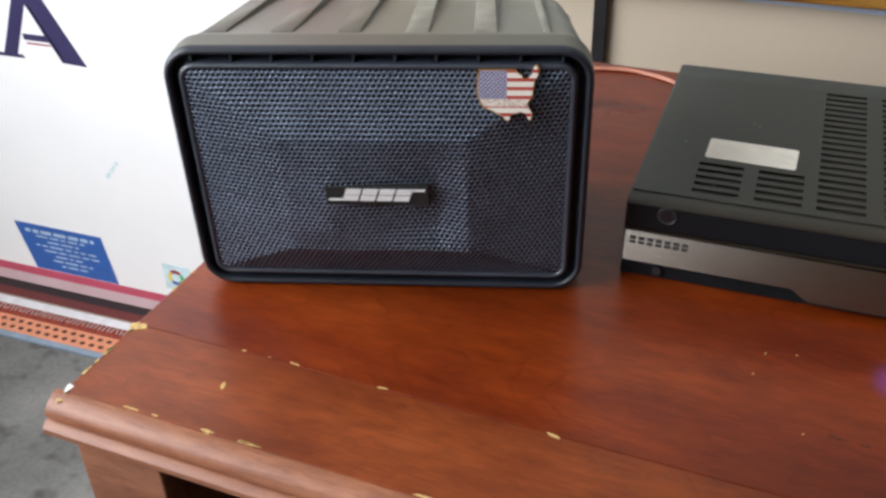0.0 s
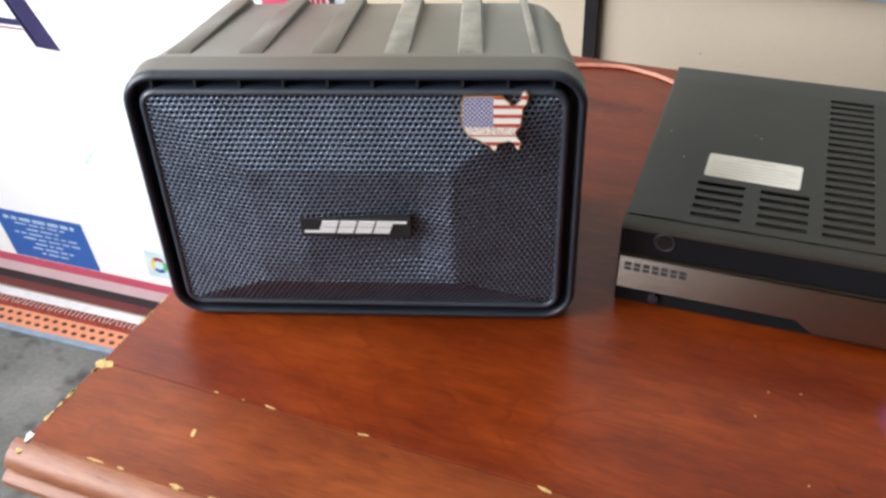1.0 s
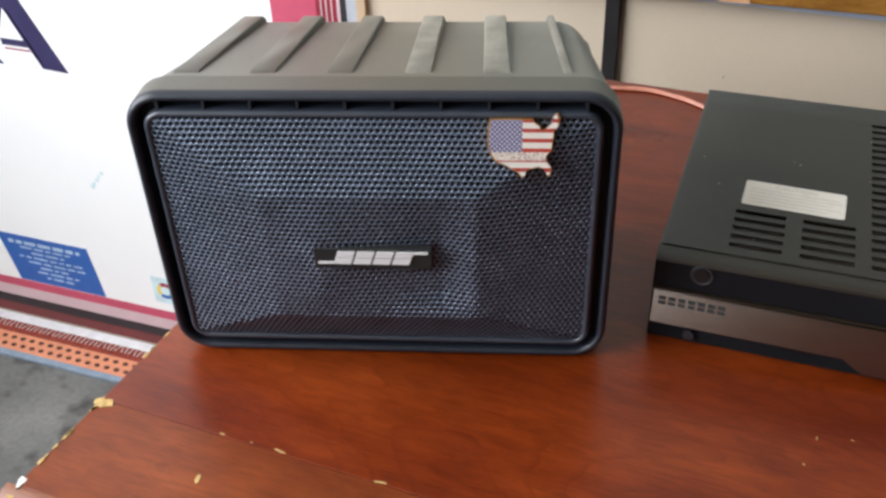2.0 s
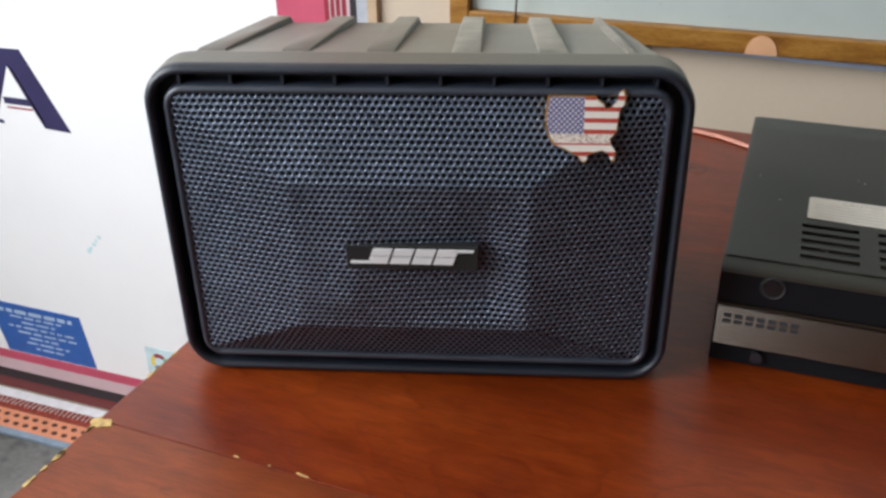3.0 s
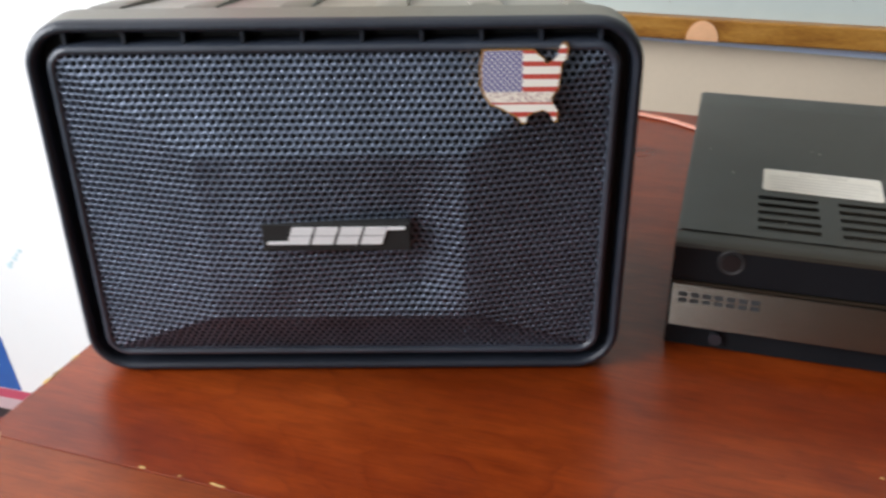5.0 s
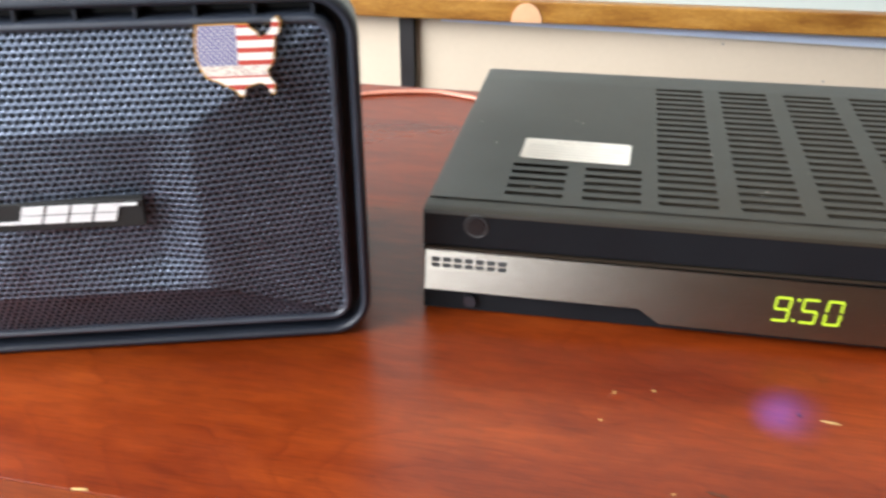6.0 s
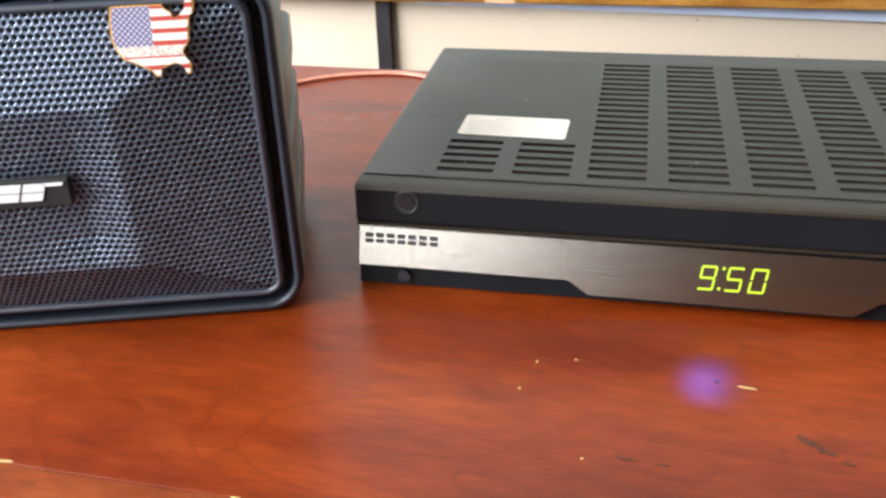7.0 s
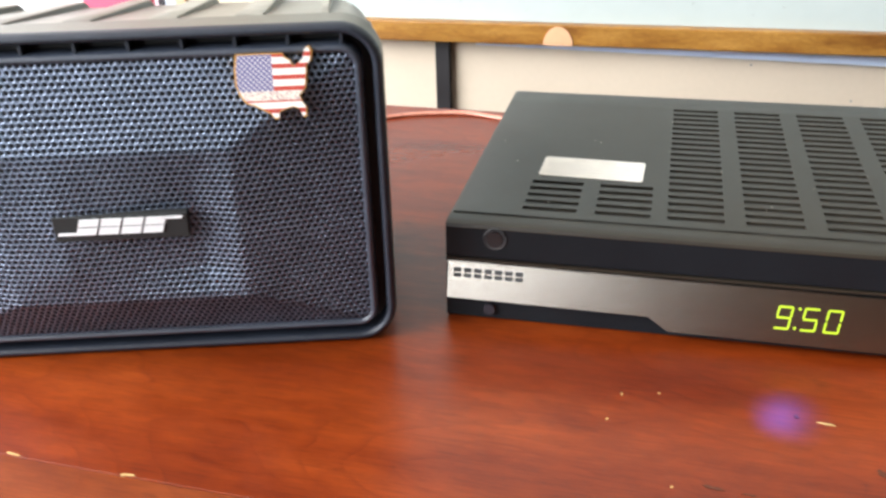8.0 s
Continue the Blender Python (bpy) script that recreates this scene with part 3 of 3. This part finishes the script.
part("front_band", bm, BOX_BLACK, box, "black glossy upper front band")
part("front_ridge", block(0.0, -0.0006, 0.0322, BW, 0.012, 0.0334), BOX_TOP, box, "thin grey ridge")
lower = [(0.0, 0.0009), (BW, 0.0009), (BW, 0.0321), (0.0, 0.0321)]
front_lower = part("front_lower", prism(lower, 0.0012, 0.0124), BOX_BLACK, box, "black recessed lower front")
silver_points = [(0.0012, 0.0128), (0.1024, 0.0122), (0.1124, 0.0059), (0.2295, 0.0049), (0.2412, 0.0118), (BW - 0.0012, 0.0127), (BW - 0.0012, 0.0302), (0.0012, 0.0316)]
silver = part("silver_panel", prism(silver_points, -0.0006, 0.0012, 0.0003), SILVER, box, "brushed silver strip with a stepped lower edge")
backing = part("panel_backing", prism([(x + (-0.0006 if x < 0.01 else 0.0006 if x > 0.3 else 0.0), z) for x, z in silver_points], 0.0013, 0.0115), BOX_BLACK, box, "black body of the leaning front strip")
button = part("button", disc(0.0252, 0.0452, 0.0041, -0.0008, 0.004), BUTTON, box, "round black power button")
bm = loft([[(0.0252 + r * math.cos(2 * math.pi * i / 28), y, 0.0452 + r * math.sin(2 * math.pi * i / 28)) for i in range(28)] for r, y in ((0.0042, 0.002), (0.0043, -0.0001), (0.0052, -0.0002), (0.0056, -0.0005), (0.006, -0.0003), (0.0062, 0.002))])
part("button_ring", bm, INK_DARK, button, "dark groove ring")
part("sensor", disc(0.0228, 0.0066, 0.003, -0.0042, 0.0), LENS, box, "small dark sensor lens")
part("foot", block(0.02, 0.02, 0.0, 0.036, 0.036, 0.0048, 0.001), BOX_DARK, box)
part("foot", block(BW - 0.036, 0.02, 0.0, BW - 0.02, 0.036, 0.0048, 0.001), BOX_DARK, box)
part("foot", block(0.02, BD - 0.036, 0.0, 0.036, BD - 0.02, 0.0048, 0.001), BOX_DARK, box)
part("foot", block(BW - 0.036, BD - 0.036, 0.0, BW - 0.02, BD - 0.02, 0.0048, 0.001), BOX_DARK, box)
# a row of plain dark blocks stands for the maker's mark
for k in range(7):
    x = 0.0043 + k * 0.0053
    for z0, z1 in ((0.0237, 0.0256), (0.0263, 0.0284)):
        part("mark_block", prism([(x, z0), (x + 0.0039, z0), (x + 0.0039, z1), (x, z1)], -0.0007, -0.0002), INK_DARK, silver)
part("slit", block(0.219, -0.0006, 0.0158, 0.238, 0.0, 0.0163), INK_DARK, silver, "thin printed line")

# clock digits
DIGITS = {"9": "abcdfg", "5": "acdfg", "0": "abcdef"}


def digit(ch, x, z, w, h):
    t = 0.0009
    lean = 0.16
    segs = {"a": (0.15, h - t, w - 0.0004, h), "g": (0.15, h / 2 - t / 2, w - 0.0004, h / 2 + t / 2), "d": (0.15, 0, w - 0.0004, t),
            "f": (0, h / 2 + 0.0005, t, h - 0.0005), "b": (w - t, h / 2 + 0.0005, w, h - 0.0005), "e": (0, 0.0005, t, h / 2 - 0.0005), "c": (w - t, 0.0005, w, h / 2 - 0.0005)}
    for s in DIGITS[ch]:
        x0, z0, x1, z1 = segs[s]
        if s in "agd":
            x0 = 0.0004
        pts = [(x + px + lean * pz, z + pz) for px, pz in ((x0, z0), (x1, z0), (x1, z1), (x0, z1))]
        part("digit_segment", prism(pts, -0.0008, -0.0003), DISPLAY, silver, "glowing yellow-green segment")


digit("9", 0.1611, 0.0125, 0.0071, 0.0112)
digit("5", 0.1730, 0.0125, 0.0071, 0.0112)
digit("0", 0.1834, 0.0125, 0.0071, 0.0112)
for px, pz in ((0.1703, 0.0129), (0.1719, 0.0222)):
    part("digit_dot", prism([(px, pz), (px + 0.0011, pz), (px + 0.0012, pz + 0.0012), (px + 0.0001, pz + 0.0012)], -0.0008, -0.0003), DISPLAY, silver, "glowing dot")

# the silver strip leans back, its foot forward
for ob, lean in ((front_lower, 0.1), (backing, 0.27), (silver, 0.27), *((child, 0.27) for child in silver.children)):
    for v in ob.data.vertices:
        v.co.y -= lean * (0.0316 - v.co.z)

# the caution label on the cover
label = thing("caution_label", box.matrix_world @ pose(0.0373, 0.0665, BH, 0, 0, -1.5), "white paper caution label stuck on the box cover", "label")
rr = ring(0, 0.0565, 0, 0.0278, 0.002, 0, 4)
bm = bmesh.new()
f = bm.faces.new([bm.verts.new((x, z, 0.0001)) for x, _, z in rr])
r = bmesh.ops.extrude_face_region(bm, geom=[f])
bmesh.ops.translate(bm, vec=(0, 0, 0.0003), verts=[v for v in r["geom"] if isinstance(v, bmesh.types.BMVert)])
part("paper", bm, LABEL_WHITE, label)


def words(text, size, m, material, parent, name="lettering"):
    cu = bpy.data.curves.new(name, "FONT")
    cu.body, cu.size, cu.extrude, cu.resolution_u = text, size, 0.00005, 2
    cu.align_x = "CENTER"
    tmp = new("tmp", cu)
    bpy.context.view_layer.update()
    me = bpy.data.meshes.new_from_object(tmp.evaluated_get(bpy.context.evaluated_depsgraph_get()))
    bpy.data.objects.remove(tmp)
    me.materials.clear()
    ob = finish(new(name, me), material, parent, 0)
    ob.matrix_basis = m
    return ob


words("CAUTION", 0.0052, pose(0.0286, 0.0218, 0.00046), LABEL_INK, label)
for k, (a, b) in enumerate(((0.003, 0.053), (0.003, 0.0545), (0.0035, 0.05), (0.003, 0.054), (0.004, 0.047))):
    z = 0.0186 - 0.0037 * k
    part("text_line", block(a, z - 0.0003, 0.0003, b, z + 0.0003, 0.00047), LABEL_INK, label)

# dust on the cover
for i in range(16):
    rnd = random.Random(1500 + i)
    x, y, r = rnd.uniform(0.01, BW - 0.02), rnd.uniform(0.016, 0.2), rnd.uniform(0.0003, 0.0007)
    speck = part("dust_speck", prism([(r * rnd.uniform(0.6, 1.3) * math.cos(a), r * rnd.uniform(0.6, 1.3) * math.sin(a)) for a in (0.0, 1.1, 2.2, 3.3, 4.4, 5.4)], 0.0, 0.0003), DUST, box)
    speck.matrix_basis = pose(x, y, BH - 0.0001, 90, 0, 0)

# ---- the speaker wire ----
wire = thing("speaker_wire", pose(0, 0, 0), "thin pinkish copper speaker wire lying along the table edge", "wire")
RUN = [(-0.03, 0.17), (-0.03, 0.26), (-0.02, 0.32), (0.0046, 0.3515), (0.03, 0.368), (0.06, 0.3765), (0.079, 0.3775), (0.098, 0.372), (0.1126, 0.3655), (0.15, 0.34), (0.19, 0.30)]
for off in (0.0, 0.0026):
    part("strand", tube([(x + 0.1 * off, y - off, TABLE + 0.0015 + (0.05 if k == 0 else 0.0)) for k, (x, y) in enumerate(RUN)], 0.0013), COPPER_WIRE, wire, "", 60)

# ---- the whiteboard ----
FRONT = 0.625
board = thing("whiteboard", pose(0, 0, 0), "pale whiteboard with ochre wooden frame, hung on the wall", "whiteboard")
BL, BR, BB, BT = -0.211, 1.75, TABLE - 0.0065, TABLE + 1.15
RH = 0.0215
part("bottom_rail", block(BL + 0.0223, FRONT, BB, BR, WALL - 0.001, BB + RH, 0.0015), FRAME_WOOD, board, "ochre wooden rail")
part("left_rail", block(BL, FRONT, BB, BL + 0.022, WALL - 0.001, BT, 0.0015), FRAME_WOOD, board)
part("right_rail", block(BR + 0.0003, FRONT, BB, BR + 0.022, WALL - 0.001, BT, 0.0015), FRAME_WOOD, board)
part("top_rail", block(BL + 0.0223, FRONT, BT - RH, BR, WALL - 0.001, BT, 0.0015), FRAME_WOOD, board)
surface = part("writing_surface", block(BL + 0.0224, FRONT + 0.012, BB + RH + 0.0002, BR - 0.0002, WALL - 0.004, BT - RH - 0.0002), BOARD, board, "smudged glossy white surface")
part("patch", prism([(0.121 + 0.0155 * math.cos(radians(a)), BB + 0.0006 + 0.0195 * math.sin(radians(a))) for a in range(0, 181, 12)], FRONT - 0.0012, FRONT + 0.001), PATCH, board, "peach half-round patch")
for i in range(34):
    rnd = random.Random(500 + i)
    s, z = rnd.uniform(-0.05, 0.55), TABLE + 0.022 + rnd.uniform(0.004, 0.07)
    w, h = rnd.uniform(0.0008, 0.003), rnd.uniform(0.0005, 0.002)
    part("smudge", prism([(s, z), (s + w, z + h * 0.3), (s + w * 0.8, z + h), (s + w * 0.2, z + h * 0.8)], FRONT + 0.0116, FRONT + 0.0121), INK, surface)
cord = thing("hanging_cord", pose(0, 0, 0), "thin black cord hanging in front of the whiteboard", "cord")
part("cord", tube([(-0.137, FRONT - 0.002, TABLE - 0.001), (-0.134, FRONT - 0.002, TABLE + 0.03), (-0.128, FRONT - 0.002, TABLE + 0.2), (-0.118, FRONT - 0.002, BT + 0.2)], 0.0011), CABLE, cord)

cover_strip = thing("cable_cover", pose(0, 0, 0), "narrow black cable cover running down the wall", "cable cover")
part("strip", block(-0.0145, WALL - 0.010, 0.12, 0.0015, WALL, BB - 0.001, 0.001), CABLE, cover_strip)
duct = thing("wall_duct", pose(0, 0, 0), "thin pale blue plastic duct under the whiteboard", "duct")
part("duct", prism([(0.03, BB + 0.004), (0.03, BB - 0.0068), (0.5, BB - 0.0158), (1.7, BB - 0.038), (1.7, BB + 0.004)], WALL - 0.006, WALL), DUCT, duct)
for i, (s, z) in enumerate(((0.318, -0.026), (0.503, -0.042), (0.12, -0.1), (0.42, -0.06))):
    structure("wall_speck", disc(s, TABLE + z, 0.0012, WALL - 0.0008, WALL + 0.001, 8), INK, "small dark speck on the wall", "speck")

# ---- the printed banner ----
BY = WALL - 0.003
banner = thing("banner", pose(0, 0, 0), "large white printed vinyl banner with navy letter and striped border", "banner")
LO = TABLE - 0.630
part("sheet", block(-1.42, BY, LO, -0.440, WALL - 0.0005, 1.9), BANNER_WHITE, banner)


def print_on(name, pts, material, label="", lift=0.0006, parent=None):
    return part(name, prism(pts, BY - lift, BY + 0.0004), material, parent or banner, label)


def bar(name, x0, x1, z0, z1, material, label="", lift=0.0006, parent=None):
    return print_on(name, [(x0, z0), (x1, z0), (x1, z1), (x0, z1)], material, label, lift, parent)


# big navy letter with a thin red outline
T0 = TABLE
print_on("letter", [(-0.893, T0 - 0.094), (-0.851, T0 - 0.093), (-0.790, T0 - 0.209), (-0.835, T0 - 0.207), (-0.851, T0 - 0.176), (-0.898, T0 - 0.176), (-0.899, T0 - 0.166), (-0.856, T0 - 0.166), (-0.879, T0 - 0.118), (-0.922, T0 - 0.2075), (-0.948, T0 - 0.2075)], NAVY, "navy blue letter A")
print_on("letter_serif", [(-0.962, T0 - 0.2075), (-0.907, T0 - 0.2075), (-0.91, T0 - 0.202), (-0.959, T0 - 0.202)], NAVY, "", 0.0007)
for pts in ([(-0.875, T0 - 0.12), (-0.872, T0 - 0.12), (-0.833, T0 - 0.199), (-0.836, T0 - 0.199)], [(-0.895, T0 - 0.18), (-0.851, T0 - 0.18), (-0.85, T0 - 0.1825), (-0.895, T0 - 0.1825)]):
    print_on("letter_shadow", pts, RED_PRINT, "thin dark red outline")

# blue panel with unreadable pale lines
panel = print_on("blue_panel", [(-1.04, T0 - 0.531), (-0.854, T0 - 0.532), (-0.84, T0 - 0.6285), (-1.019, T0 - 0.6285)], BLUE, "slanted blue panel with small pale lines")
for k, (a, b, h) in enumerate(((-1.01, -0.865, 0.007), (-0.99, -0.89, 0.003), (-0.97, -0.905, 0.003), (-1.0, -0.87, 0.003), (-0.985, -0.86, 0.003), (-0.965, -0.9, 0.003), (-0.975, -0.885, 0.003), (-0.96, -0.895, 0.003))):
    z = T0 - 0.546 - 0.0098 * k
    rnd = random.Random(700 + k)
    x = a - 0.01 + 0.0016 * k
    b -= 0.008
    while x < b:
        w = min(rnd.uniform(0.008, 0.03), b - x + 0.004)
        bar("text_bar", x, x + w, z - h / 2, z + h / 2, PALE_BLUE, "", 0.0009, panel)
        x += w + 0.005

# small coloured ring mark on a pale square
mark = bar("mark_square", -0.735, -0.68, T0 - 0.612, T0 - 0.56, CYAN, "pale square with a coloured ring")
for k, mat in enumerate((RED_PRINT, YELLOW, BLUE, GREEN)):
    a0 = 45 + 90 * k
    arc = [(-0.711 + 0.016 * math.cos(radians(a)), T0 - 0.586 + 0.016 * math.sin(radians(a))) for a in range(a0, a0 + 85, 12)]
    arc += [(-0.711 + 0.009 * math.cos(radians(a)), T0 - 0.586 + 0.009 * math.sin(radians(a))) for a in range(a0 + 84, a0 - 1, -12)]
    print_on("ring_piece", arc, mat, "", 0.0009, mark)
for k in range(5):
    rnd = random.Random(800 + k)
    x, z = -0.807 + 0.006 * k, T0 - 0.405 + 0.007 * k
    bar("faded_mark", x, x + rnd.uniform(0.004, 0.009), z, z + rnd.uniform(0.003, 0.008), CYAN, "faded pale blue print")

# striped border along the foot and down one side
for name, z0, z1, mat in (("foot_stripe", 0.630, 0.648, PINK), ("foot_stripe", 0.648, 0.671, PALE_PINK), ("foot_stripe", 0.671, 0.691, BLACK_PRINT), ("foot_stripe", 0.691, 0.712, MAROON)):
    part(name, block(-1.42, BY - 0.0002, T0 - z1, -0.440, WALL - 0.0005, T0 - z0 - 0.0002), mat, banner)
for x0, x1, mat in ((-0.4398, -0.3755, PINK), (-0.3753, -0.347, RED_PRINT), (-0.3468, -0.3425, PALE_PINK), (-0.3423, -0.334, BLACK_PRINT), (-0.3338, -0.3185, GREY_PRINT)):
    part("side_stripe", block(x0, BY - 0.0002, T0 - 0.712, x1, WALL - 0.0005, 1.9), mat, banner)
for x in (-0.369, -0.362, -0.3545):
    part("pin_stripe", block(x, BY - 0.0008, T0 - 0.712, x + 0.0018, BY, 1.9), PALE_PINK, banner)
trim = thing("door_trim", pose(0, 0, 0), "narrow tan painted wooden trim on the wall", "trim", "", "structure")
part("board", block(-0.3183, WALL - 0.008, 0.0, -0.306, WALL, 2.1, 0.001), TAN, trim)

# ---- the mat on the floor ----
mat_thing = thing("floor_mat", pose(0, 0, 0), "striped woven mat with orange dotted border along the wall", "mat")
MH = 0.006
for name, y0, y1, m in (("white_stripe", 0.624, 0.6455, MAT_WHITE), ("red_stripe", 0.598, 0.624, MAT_RED), ("orange_border", 0.557, 0.598, MAT_ORANGE), ("edge_stripe", 0.545, 0.557, MAT_EDGE)):
    part(name, block(-1.42, y0 + 0.0002, 0.0, -0.25, y1 - 0.0002, MH + (0.001 if name == "red_stripe" else 0.0), 0.0008), m, mat_thing)
first = None
for row, y in enumerate((0.5685, 0.5855)):
    for k in range(60):
        x = -1.41 + 0.0195 * k + (0.006 if row else 0.0)
        if first is None:
            first = part("dot", prism([(0.0055 * math.cos(2 * math.pi * i / 10), 0.0042 * math.sin(2 * math.pi * i / 10)) for i in range(10)], -0.0006, 0.0004), MAT_DOT, mat_thing)
            ob = first
        else:
            ob = new("dot", first.data)
            ob.parent = mat_thing
        ob.matrix_basis = pose(x, y, MH, -90, 0, 0)
knot = None
for k in range(120):
    x = -1.41 + 0.009 * k
    if knot is None:
        knot = part("fringe", block(-0.0009, -0.008, 0.0, 0.0009, 0.008, 0.0016, 0.0004, 1), FRINGE, mat_thing, "white fringe tuft")
        ob = knot
    else:
        ob = new("fringe", knot.data)
        ob.parent = mat_thing
    ob.matrix_basis = pose(x, 0.6155, MH + 0.0008, 0, 0, random.Random(900 + k).uniform(-20, 20))
